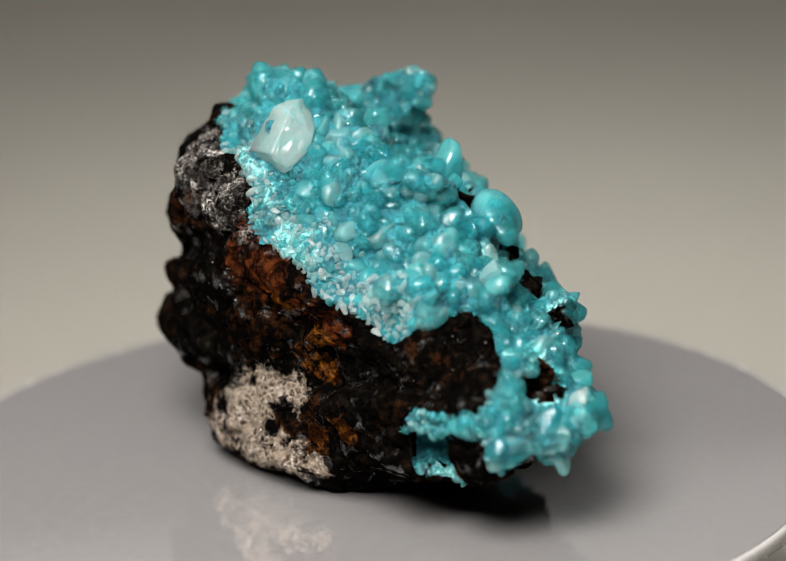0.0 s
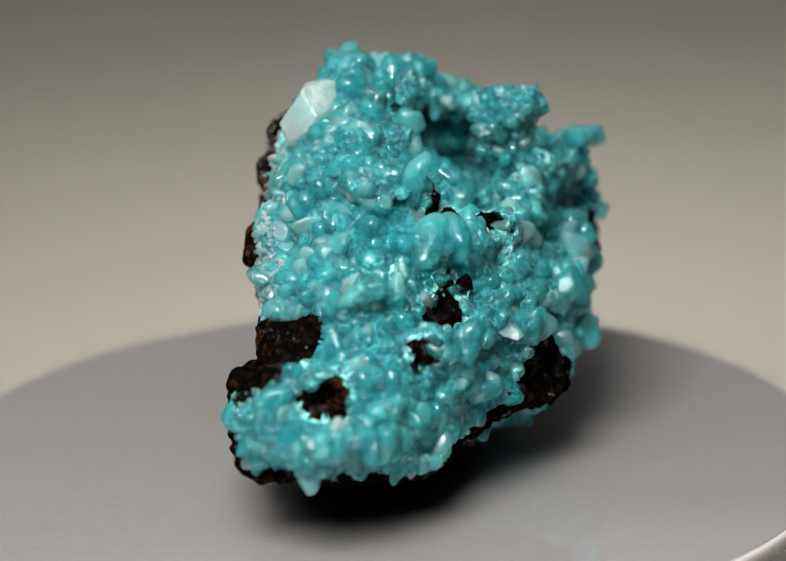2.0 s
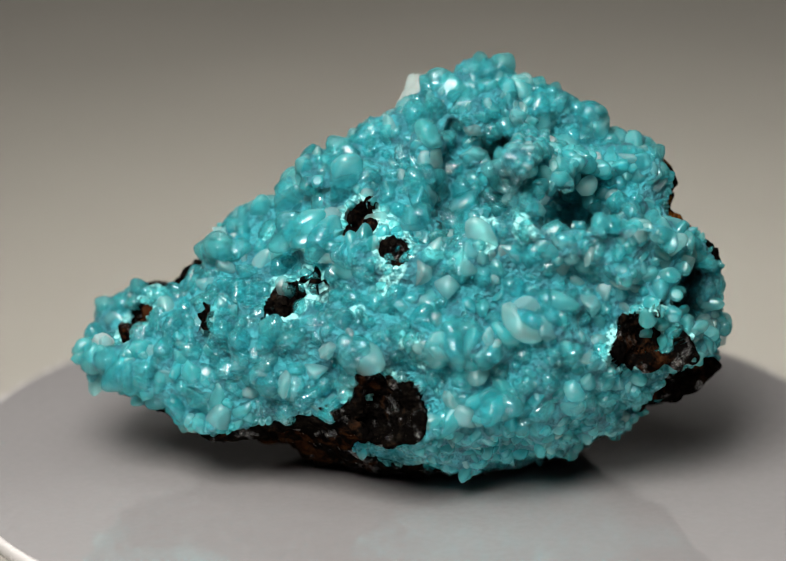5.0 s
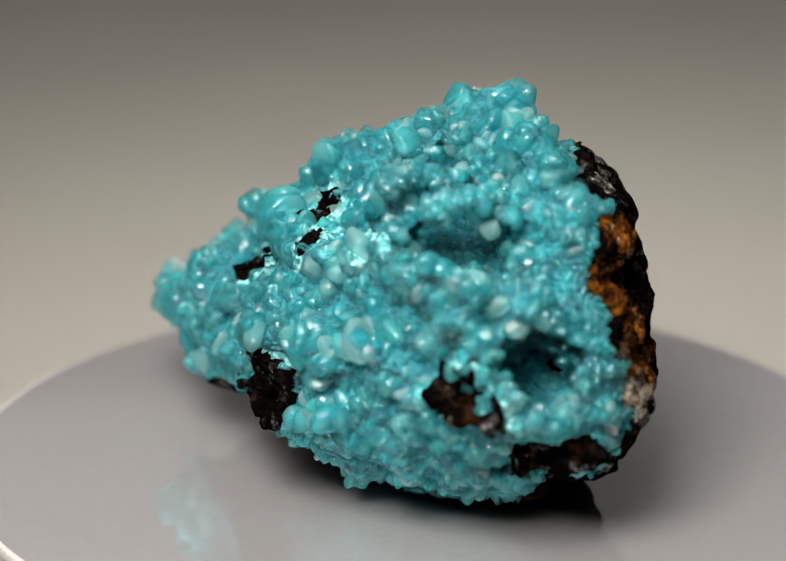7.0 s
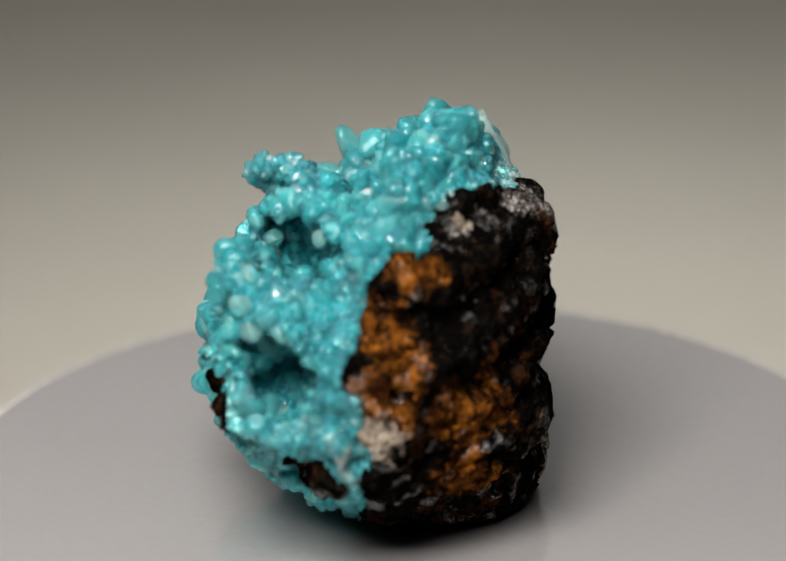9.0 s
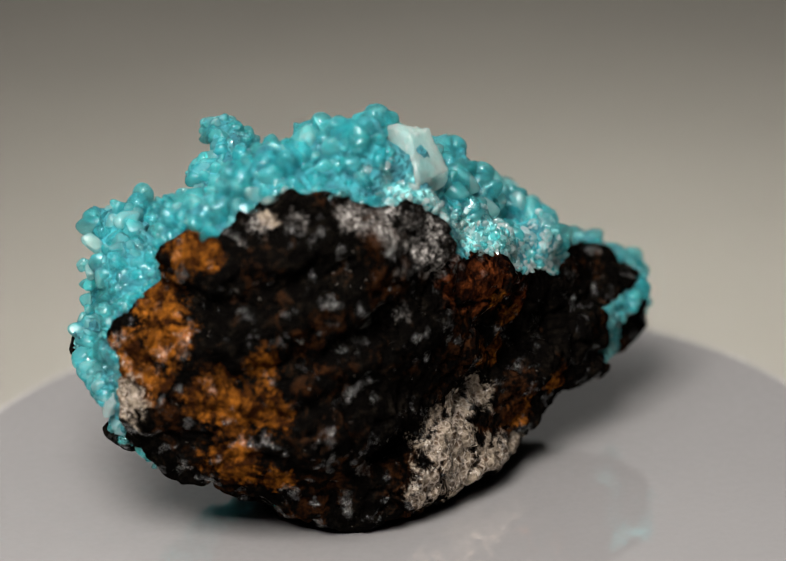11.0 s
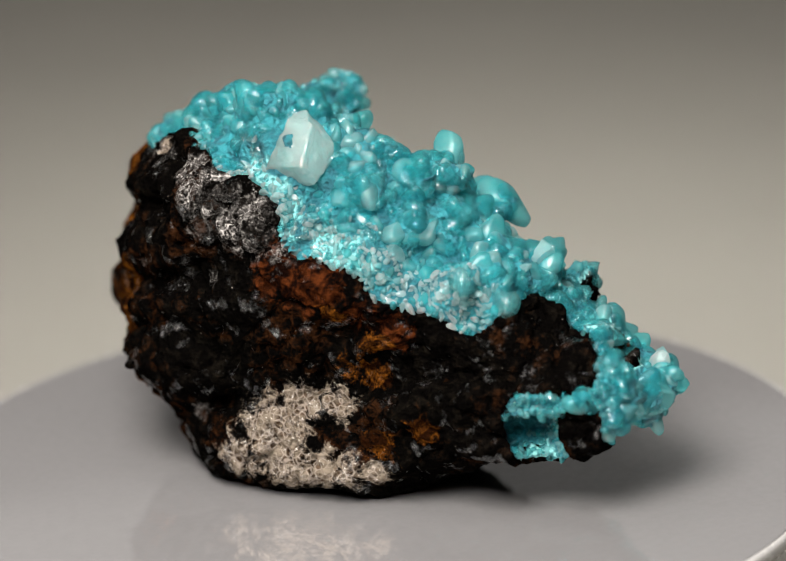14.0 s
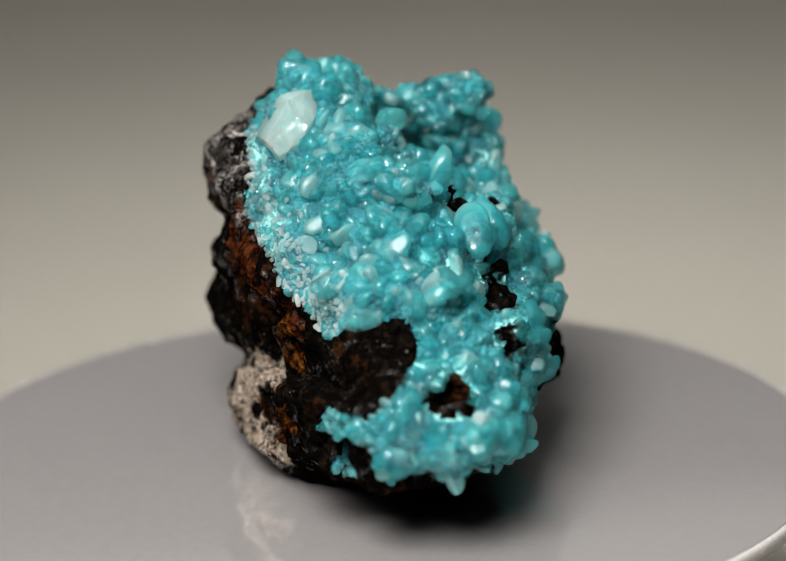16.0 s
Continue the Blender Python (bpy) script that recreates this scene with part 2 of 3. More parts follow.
lump(0.90, 1.15, 1.12, 0.33, 0.61, 1.01, -149, -85, -74)
lump(-1.68, 1.70, 1.21, 0.56, 0.71, 1.42, -80, -49, 152)
lump(0.95, -2.42, 1.22, 0.42, 0.54, 1.00, 123, -46, -176)
lump(1.53, -1.54, 1.27, 0.48, 0.69, 1.62, -61, -75, 162)
lump(-0.84, 2.37, 1.32, 0.28, 0.43, 1.40, 79, -23, -139)
lump(-1.53, 2.68, 1.34, 0.24, 0.66, 0.75, -4, 55, -166)
lump(-2.08, 1.35, 1.35, 0.36, 0.55, 0.71, 97, -78, 131)
lump(1.14, -1.03, 1.47, 0.35, 0.96, 1.69, -45, -68, 130)
lump(0.58, -2.13, 1.50, 0.20, 0.69, 1.01, 120, -64, 178)
lump(-1.88, 0.84, 1.53, 0.29, 0.51, 1.06, 30, -74, -100)
lump(-0.11, -0.70, 1.54, 0.52, 1.32, 2.11, -101, 27, -147)
lump(-0.79, 3.30, 1.56, 0.18, 0.40, 0.57, 117, -72, -94)
lump(0.09, 2.26, 1.59, 0.34, 0.82, 1.08, 133, -53, -166)
lump(1.17, -1.19, 1.62, 0.36, 0.92, 1.13, -64, -39, 138)
lump(-0.25, 0.22, 1.68, 0.14, 0.70, 1.69, -64, -66, 140)
lump(-0.29, 0.83, 1.72, 1.23, 1.64, 2.74, 83, -51, -144)
lump(-1.30, 0.65, 1.76, 0.32, 1.10, 1.73, -71, 65, -131)
lump(-1.69, 0.34, 1.77, 0.28, 0.76, 1.10, -95, 16, -162)
lump(-1.87, 2.04, 1.90, 0.32, 0.89, 1.38, -109, -2, 163)
lump(0.75, -1.07, 1.91, 0.33, 0.63, 1.60, 30, -9, -162)
lump(0.31, 2.24, 1.99, 0.30, 0.50, 1.27, 88, -24, -124)
lump(-0.30, -0.47, 1.99, 0.59, 1.44, 1.98, -84, 17, -116)
lump(1.40, 0.30, 2.00, 0.13, 0.42, 1.20, 68, -18, -162)
lump(0.31, 0.87, 2.01, 0.31, 0.63, 1.32, 43, -80, 158)
lump(1.65, -0.55, 2.04, 0.18, 0.22, 0.89, 85, -43, -159)
lump(-0.47, 2.88, 2.23, 0.30, 0.73, 0.94, 134, 32, 122)
lump(0.71, 0.61, 2.45, 0.33, 0.60, 1.51, -37, -63, 150)
lump(0.52, 1.07, 2.49, 0.28, 0.64, 0.93, -61, -45, 161)
lump(0.27, -1.41, 2.53, 0.31, 0.46, 1.18, 103, -68, -119)
lump(0.05, 1.50, 2.64, 0.32, 0.82, 1.98, 63, -60, -147)
lump(-1.65, 1.05, 2.64, 0.47, 0.82, 1.57, -18, 69, -98)
lump(-0.96, 2.10, 2.76, 0.39, 0.73, 1.97, -34, 48, -162)
lump(0.29, 0.07, 2.76, 0.18, 0.47, 0.69, 120, -1, -89)
lump(-0.29, 1.32, 2.87, 0.33, 0.69, 2.42, -33, -68, 135)
lump(-0.93, 2.29, 2.88, 0.32, 0.58, 1.55, -5, -82, 37)
lump(-0.43, 1.16, 2.96, 0.35, 0.44, 1.45, 33, -25, -178)
lump(-0.63, 0.16, 3.08, 0.28, 0.33, 2.04, 94, -41, 52)
lump(-1.78, 2.27, 3.09, 0.21, 0.31, 0.64, -35, -77, -101)
lump(-1.65, 0.14, 3.09, 0.26, 0.43, 0.86, 71, -5, -116)
lump(0.05, 0.10, 3.12, 0.25, 0.58, 1.22, -27, -69, 156)
lump(-1.43, 1.02, 3.27, 0.28, 0.71, 1.20, -122, -1, 115)
lump(-1.03, -0.27, 3.28, 0.39, 0.79, 1.42, 35, -29, -132)
lump(0.22, 1.73, 3.29, 0.17, 0.25, 0.55, 88, -59, -51)
lump(-0.73, 1.03, 3.36, 0.31, 0.59, 1.69, -42, -67, 156)
lump(-1.52, 1.27, 3.45, 0.28, 0.85, 1.40, -74, -78, 157)
lump(-0.34, 1.86, 3.53, 0.18, 0.55, 0.59, 0, 84, 120)
lump(-1.43, 2.08, 3.56, 0.22, 0.33, 0.42, 142, -80, -136)
lump(-0.01, 1.35, 3.70, 0.12, 0.37, 0.42, 133, -73, -170)
lump(-1.34, 0.83, 3.73, 0.31, 0.61, 1.25, 92, -8, -177)
lump(-0.80, 0.58, 3.91, 0.22, 0.40, 1.13, 79, -67, -153)
# the overhanging spur at the back and the small prong beside it
lump(0.36, 1.72, 3.88, 0.32, 0.32, 0.25, 0, 0, 0)
lump(0.50, 1.95, 3.24, 0.22, 0.20, 0.20, 0, 0, 0)
lump(0.62, 1.52, 3.16, 0.18, 0.18, 0.17, 0, 0, 0)
lump(0.10, 1.66, 3.70, 0.45, 0.26, 0.24, 0, 30, 0)
lump(0.04, 3.27, 3.20, 0.08, 0.08, 0.24, 0, 0, 0)

STEP = 0.045
LOW_CORNER = np.array((-3.1, -3.8, -0.25))
CELLS = (124, 176, 112)


def gap(p, middle, size):
    """Distance from a hollow's middle, warped so that its rim is uneven."""
    d = p - np.array(middle)
    a, b, c = (p * (2.2 / size)).T
    warp = np.sin(a + 1.7 * np.sin(b * 0.8)) * 0.5 + np.sin(b * 1.3 + c + sum(middle)) * 0.35 + np.sin(c * 2.1 - a * 1.6) * 0.25
    return np.linalg.norm(d, axis=1) * (1.0 + 0.30 * warp)


def field():
    """The stone's body as a blend of its lumps: below 0 inside."""
    axes = [LOW_CORNER[i] + STEP * np.arange(CELLS[i]) for i in range(3)]
    total = np.zeros(CELLS, np.float32)
    for middle, squeeze, reach in LUMPS:
        lo = [max(0, int((middle[i] - 1.5 * reach - LOW_CORNER[i]) / STEP)) for i in range(3)]
        hi = [min(CELLS[i], int((middle[i] + 1.5 * reach - LOW_CORNER[i]) / STEP) + 2) for i in range(3)]
        grid = np.stack(np.meshgrid(*[axes[i][lo[i]:hi[i]] for i in range(3)], indexing="ij"), -1) - middle
        r = np.linalg.norm(grid @ squeeze.T, axis=-1)
        total[lo[0]:hi[0], lo[1]:hi[1], lo[2]:hi[2]] += np.exp(-14.0 * (r - 1.0))
    value = -np.log(total + 1e-9) / 14.0
    value = np.clip(value, -0.3, 0.3) - 0.015
    for axis in (0, 1, 2) * 5:
        value = 0.5 * value + 0.25 * (np.roll(value, 1, axis) + np.roll(value, -1, axis))
    grid = np.stack(np.meshgrid(*axes, indexing="ij"), -1)
    for hx, hy, hz, hr, _ in HOLLOWS:
        lo = [int((c - 2 * hr - LOW_CORNER[i]) / STEP) for i, c in enumerate((hx, hy, hz))]
        box = tuple(slice(max(0, a), a + int(4 * hr / STEP) + 2) for a in lo)
        value[box] = np.maximum(value[box], hr - gap(grid[box].reshape(-1, 3), (hx, hy, hz), hr).reshape(value[box].shape))
    ground = -((grid - (-0.286, 0.049, 0.0)) @ np.array((-0.0215, 0.0158, 1.0))) + 0.004
    return np.maximum(value, ground)


def surface(value):
    """A quad skin round the cells where the field changes sign."""
    nx, ny, nz = CELLS
    inside = value < 0
    count = np.zeros((nx - 1, ny - 1, nz - 1), np.float32)
    where = np.zeros((nx - 1, ny - 1, nz - 1, 3), np.float32)
    corner = lambda a, c: a[c[0]:nx - 1 + c[0], c[1]:ny - 1 + c[1], c[2]:nz - 1 + c[2]]
    for axis in range(3):
        for p in (0, 1):
            for q in (0, 1):
                c0 = [p, q]
                c0.insert(axis, 0)
                c1 = list(c0)
                c1[axis] = 1
                a, b = corner(value, c0), corner(value, c1)
                cross = (a < 0) != (b < 0)
                f = np.where(cross, a / np.where(cross, a - b, 1), 0)
                count += cross
                for k in range(3):
                    where[..., k] += cross * (f if k == axis else c0[k])
    used = count > 0
    index = -np.ones(used.shape, int)
    index[used] = np.arange(used.sum())
    cells = np.argwhere(used)
    points = LOW_CORNER + STEP * (cells + where[used] / count[used][:, None])
    faces = []
    for axis in range(3):
        u, v = (axis + 1) % 3, (axis + 2) % 3
        a = inside
        lo = [slice(1, -1)] * 3
        lo[axis] = slice(0, -1)
        hi = list(lo)
        hi[axis] = slice(1, None)
        first, second = a[tuple(lo)], a[tuple(hi)]
        for sign, flip in ((first & ~second, False), (~first & second, True)):
            at = np.argwhere(sign) + np.array([0 if k == axis else 1 for k in range(3)])
            quad = []
            for du, dv in ((-1, -1), (0, -1), (0, 0), (-1, 0)):
                c = at.copy()
                c[:, u] += du
                c[:, v] += dv
                quad.append(index[c[:, 0], c[:, 1], c[:, 2]])
            quad = np.stack(quad if not flip else quad[::-1], 1)
            faces.append(quad)
    return points, np.concatenate(faces)


# pits in the druse where the dark stone shows: place, radius, and how far the dark reaches
HOLLOWS = [
    (0.81, 0.10, 3.14, 0.15, 0.21), (1.06, 0.64, 2.88, 0.12, 0.17), (1.02, 0.52, 3.02, 0.09, 0.13),
    (1.44, -0.54, 2.34, 0.17, 0.23), (1.22, -0.32, 2.40, 0.12, 0.17), (1.56, -2.37, 1.80, 0.17, 0.22),
    (1.90, -1.25, 2.14, 0.10, 0.14), (0.22, 3.26, 1.95, 0.38, 0.42), (-0.10, 3.56, 1.72, 0.20, 0.28),
    (1.72, 0.78, 1.28, 0.30, 0.42),
    (0.14, 1.00, 3.74, 0.40, 0), (-0.10, 1.25, 3.86, 0.30, 0), (-0.45, 0.97, 3.70, 0.24, 0), (-0.20, 0.97, 3.46, 0.30, 0), (0.15, 1.02, 3.28, 0.28, 0),
    (0.30, 0.95, 3.36, 0.34, 0), (-0.12, 0.86, 3.52, 0.40, 0), (0.25, 1.22, 3.12, 0.30, 0), (-0.40, 2.28, 3.28, 0.40, 0), (-0.22, 1.84, 3.22, 0.40, 0), (-0.60, 2.36, 3.10, 0.32, 0), (-0.62, 2.30, 3.78, 0.24, 0),
    (-0.50, 1.35, 3.35, 0.44, 0), (-0.75, 1.15, 3.50, 0.34, 0), (0.05, 1.20, 3.05, 0.30, 0), (-0.85, 2.95, 1.90, 0.36, 0), (-0.35, 1.80, 3.10, 0.45, 0),
    (-0.80, 3.32, 2.26, 0.40, 0), (-1.04, 3.24, 2.22, 0.22, 0), (-0.98, 3.60, 2.24, 0.34, 0),
]
# where the druse stops short of or reaches past its general border: place, radius, +1 druse or -1 bare stone
PATCHES = [
    (0.25, -2.66, 1.30, 0.30, 1), (0.50, -2.70, 0.85, 0.34, 1), (0.42, -2.42, 1.08, 0.30, 1), (0.60, -2.90, 1.62, 0.20, 1), (0.78, -2.10, 2.14, 0.34, -1), (0.90, -2.48, 1.92, 0.30, -1),
    (0.40, -2.16, 2.00, 0.34, -1), (0.76, -2.72, 1.76, 0.26, -1), (0.80, -2.98, 1.05, 0.30, -1),
    (-1.58, 3.34, 1.95, 0.24, 1), (-1.68, 3.36, 1.45, 0.24, 1), (-1.74, 2.12, 3.62, 0.20, 1), (-1.43, -0.64, 3.10, 0.20, 1), (-1.66, 0.46, 3.86, 0.24, 1), (-1.62, 0.90, 3.92, 0.22, 1),
    (-1.20, 3.28, 1.02, 0.34, -1), (-0.80, 2.90, 0.96, 0.30, -1), (0.25, 3.02, 2.16, 0.14, -1), (1.62, 1.02, 1.22, 0.30, -1),
    (1.22, -3.16, 1.20, 0.32, 1), (1.86, -3.00, 1.29, 0.36, 1), (2.08, -2.50, 1.18, 0.36, 1), (2.07, -1.80, 1.03, 0.36, 1), (2.12, -1.26, 0.96, 0.30, 1), (1.44, -2.80, 1.12, 0.25, 1),
    (0.69, 1.61, 0.56, 0.34, 1), (0.00, 2.60, 0.74, 0.36, 1), (1.18, 1.06, 0.60, 0.22, 1), (1.72, -1.06, 0.62, 0.22, -1), (1.58, 0.55, 0.92, 0.36, -1), (1.55, -0.10, 0.85, 0.36, -1), (1.50, -0.60, 0.70, 0.32, -1), (0.09, -2.01, 1.94, 0.16, -1),
]
STAINS = {
    "ochre": [
        (-1.97, 2.69, 2.39, 0.34), (-1.96, 2.86, 1.90, 0.26), (-2.23, 2.19, 1.73, 0.32), (-2.48, 1.65, 1.67, 0.28), (-2.24, 2.02, 1.00, 0.34),
        (-2.27, 1.57, 0.79, 0.24), (-2.04, 2.25, 3.28, 0.20), (-0.81, -0.78, 1.59, 0.22), (-0.75, -1.22, 0.76, 0.22), (-1.72, 2.73, 2.78, 0.32),
        (-1.83, 3.04, 2.07, 0.34), (-1.86, 2.40, 3.31, 0.24), (-2.28, 1.99, 1.58, 0.30), (-2.38, 1.69, 2.18, 0.20), (-1.20, -0.95, 2.27, 0.15),
        (-0.83, -1.20, 1.92, 0.18), (-0.65, -0.95, 1.50, 0.20), (-0.52, -1.75, 1.07, 0.18),
    ],
    "rust": [(-1.53, -0.56, 2.66, 0.40), (-1.35, -0.83, 2.58, 0.36), (-0.66, -1.26, 2.07, 0.28), (-0.95, -1.05, 2.25, 0.28)],
    "pale": [
        (-1.66, -0.35, 0.80, 0.42), (-1.07, -0.78, 1.15, 0.20), (-1.33, -0.77, 0.37, 0.32), (-1.87, -0.07, 0.45, 0.30), (-1.50, -0.49, 0.44, 0.34),
        (-1.89, 3.12, 1.72, 0.28), (-1.36, -0.51, 1.12, 0.26), (-1.10, -1.00, 0.42, 0.22), (-0.86, -1.26, 0.42, 0.16), (-1.98, 1.55, 3.56, 0.12),
    ],
    "grey": [
        (-1.98, 1.61, 3.55, 0.17), (-2.03, 0.00, 3.30, 0.44), (-1.70, -0.20, 3.28, 0.34), (-1.58, -0.46, 2.99, 0.24), (-1.88, 0.30, 3.60, 0.28), (-2.12, 0.60, 3.62, 0.26), (-2.22, 0.25, 3.45, 0.26), (-2.03, 0.20, 2.48, 0.13), (-2.02, 0.71, 0.78, 0.16),
        (-2.05, 1.27, 3.60, 0.16), (-2.06, 1.85, 3.37, 0.12), (-1.83, -0.25, 3.05, 0.30), (-2.30, 1.98, 2.80, 0.14),
    ],
}


# chalky veins in the druse, where hardly a crystal grows: place and radius
VEINS = [
    (0.68, 0.33, 3.10, 0.12), (0.80, 0.60, 3.02, 0.12), (1.00, 0.77, 2.96, 0.12), (1.22, 0.70, 2.74, 0.11), (1.22, 0.61, 2.54, 0.11),
    (0.98, 1.10, 3.00, 0.12), (0.88, 1.33, 2.87, 0.11), (0.62, 1.50, 3.28, 0.14), (0.56, 1.92, 3.36, 0.13), (0.58, 1.96, 3.16, 0.13),
    (1.34, 0.98, 2.03, 0.13), (1.24, 1.05, 1.78, 0.10), (0.84, -1.01, 2.83, 0.12), (1.10, -0.89, 2.74, 0.10), (0.76, 1.63, 3.04, 0.11),
    (1.30, -0.31, 2.80, 0.09), (1.44, 0.36, 2.29, 0.09), (1.50, -2.05, 2.02, 0.12), (1.28, -2.30, 2.02, 0.14), (1.62, 1.20, 1.55, 0.14), (1.52, 1.32, 1.80, 0.13), (0.36, -2.52, 1.15, 0.20), (0.52, -2.50, 0.82, 0.16),
]


def druse(p):
    """Above 0 where the turquoise druse covers the stone (p: places in centimetres, one a row)."""
    x, y, z = (p / 3.0).T
    value = -4.23 + 7.2 * x + 8.99 * y + 3.0 * z - 0.39 * x * x + 3.71 * y * y + 6.88 * z * z + 4.44 * x * y + 6.75 * x * z - 8.26 * y * z
    value = np.clip(value * 0.25, -1.0, 1.0)
    for px, py, pz, r, sign in PATCHES:
        near = np.clip(1.6 - 1.2 * np.linalg.norm(p - (px, py, pz), axis=1) / r, 0.0, 1.0)
        value = value * (1 - near) + sign * near
    for px, py, pz, _, r in HOLLOWS:
        if r > 0:
            near = np.clip(2.4 - 2.0 * gap(p, (px, py, pz), r) / r, 0.0, 1.0)
            value = value * (1 - near) - near
    return value


def ragged(points, scale, seed):
    """Smooth noise at each place, about -1 to 1."""
    shift = Vector((seed * 7.3, seed * 3.1, seed * 5.7))
    return np.array([noise.noise(Vector(p) * scale + shift) for p in points])


def stone_mesh():
    points, faces = surface(field())
    skin = bpy.data.meshes.new("skin")
    skin.from_pydata(points.tolist(), [], faces.tolist())
    skin.update()
    normals = np.empty(len(points) * 3)
    skin.vertex_normals.foreach_get("vector", normals)
    normals = normals.reshape(-1, 3)
    cover = druse(points) + 0.22 * ragged(points, 2.2, 1) + 0.12 * ragged(points, 6.0, 2)
    # the druse grows in clusters with gaps between them
    swell = 0.20 * ragged(points, 1.7, 13) + 0.13 * ragged(points, 3.4, 14) - 0.08
    points = points + normals * (np.clip(cover * 3.0, 0.0, 1.0) * swell)[:, None]
    skin.vertices.foreach_set("co", points.ravel())
    skin.update()
    skin.vertex_normals.foreach_get("vector", normals.ravel())
    bpy.data.meshes.remove(skin)
    return points, faces, normals, cover


POINTS, FACES, NORMALS, COVER = stone_mesh()
SPECIMEN = tagged(new("mineral_specimen"), "turquoise crystal druse on dark iron-stained rock, turning on the grey platter", "mineral")


def matrix_rock():
    """The dark stone, rough where it is bare, sunk a little under the druse."""
    bare = np.clip(0.5 - 3.0 * COVER, 0.0, 1.0)
    rough = 0.05 * ragged(POINTS, 1.9, 3) + 0.05 * ragged(POINTS, 4.5, 4) + 0.035 * ragged(POINTS, 10.0, 5)
    crags = np.array([noise.voronoi(Vector(p) * 3.2)[0][0] for p in POINTS])
    rough += 0.07 * (crags - 0.35)
    rough -= 0.10 * np.clip(0.10 - np.abs(ragged(POINTS, 2.6, 8)), 0, 1) / 0.10
    moved = POINTS + NORMALS * (bare * rough - (1 - bare) * 0.06)[:, None]
    floor = 0.0215 * (moved[:, 0] + 0.286) - 0.0158 * (moved[:, 1] - 0.049) + 0.004
    moved[:, 2] = np.maximum(moved[:, 2], floor)
    data = bpy.data.meshes.new("matrix_rock")
    data.from_pydata((moved * 0.01).tolist(), [], FACES[COVER[FACES].min(1) < 0.3].tolist())
    for name, spots in STAINS.items():
        value = np.zeros(len(POINTS))
        for x, y, z, r in spots:
            value = np.maximum(value, np.clip(1.25 - 0.75 * np.linalg.norm(POINTS - (x, y, z), axis=1) / r, 0.0, 1.0))
        data.attributes.new(name, "FLOAT", "POINT").data.foreach_set("value", value)
    return link("matrix_rock", data, M_ROCK, SPECIMEN, "black rock with ochre, rust and pale crusts")


def druse_crust():
    """The fine turquoise layer in which the crystals sit."""
    keep = (COVER[FACES] > -0.08).all(1)
    faces = FACES[keep]
    used = np.unique(faces)
    index = -np.ones(len(POINTS), int)
    index[used] = np.arange(len(used))
    p, nrm, cover = POINTS[used], NORMALS[used], COVER[used]
    rise = 0.05 * ragged(p, 5.0, 6) + 0.03 * ragged(p, 12.0, 7)
    high = np.clip(cover * 6.0, 0.0, 1.0) * (0.03 + 0.6 * rise) - 0.045 - 0.16 * np.clip(0.5 - 6.0 * cover, 0.0, 1.0)
    data = bpy.data.meshes.new("druse_crust")
    data.from_pydata(((p + nrm * high[:, None]) * 0.01).tolist(), [], index[faces].tolist())
    powder = np.zeros(len(p))
    for x, y, z, _, r in HOLLOWS:
        if r > 0:
            powder = np.maximum(powder, np.clip(1.1 - (np.linalg.norm(p - (x, y, z), axis=1) - r) / 0.16, 0.0, 0.85))
    for x, y, z, r in VEINS:
        powder = np.maximum(powder, np.clip(1.7 - np.linalg.norm(p - (x, y, z), axis=1) / r, 0.0, 0.8))
    for q in FRINGE[:5]:
        powder = np.maximum(powder, np.clip(1.2 - np.linalg.norm(p - np.array(q), axis=1) / 0.36, 0.0, 0.6))
    data.attributes.new("powder", "FLOAT", "POINT").data.foreach_set("value", powder)
    return link("druse_crust", data, M_CRUST, SPECIMEN, "fine turquoise crust, coloured dark for the shade between crystals")


def grain_shape(rng, level, cut=0.60, give=0.98, round_off=0.08):
    """A translucent crystal, rounded off and faceted, that stands up z, about 2 wide and 2 to 3 high."""
    bm = bmesh.new()
    bmesh.ops.create_icosphere(bm, subdivisions=level, radius=1.0)
    cuts = [Vector((rng.gauss(0, 1), rng.gauss(0, 1), rng.gauss(0.2, 0.5))).normalized() for _ in range(7)]
    depth = [rng.uniform(cut, cut + 0.26) for _ in cuts]
    flat, tall = rng.uniform(0.60, 0.92), rng.choice((1.0, 1.12, 1.25, 1.4))
    shift = Vector((rng.uniform(0, 50), 0, 0))
    for v in bm.verts:
        v.co *= 1.0 + 0.12 * noise.noise(v.co * 1.1 + shift)
        for n, d in zip(cuts, depth):
            over = v.co.dot(n) - d
            if over > 0:
                v.co -= n * over * give
        taper = 1.0 - round_off * max(0.0, v.co.z)
        v.co = Vector((v.co.x * taper, v.co.y * taper * flat, v.co.z * tall))
    return bm


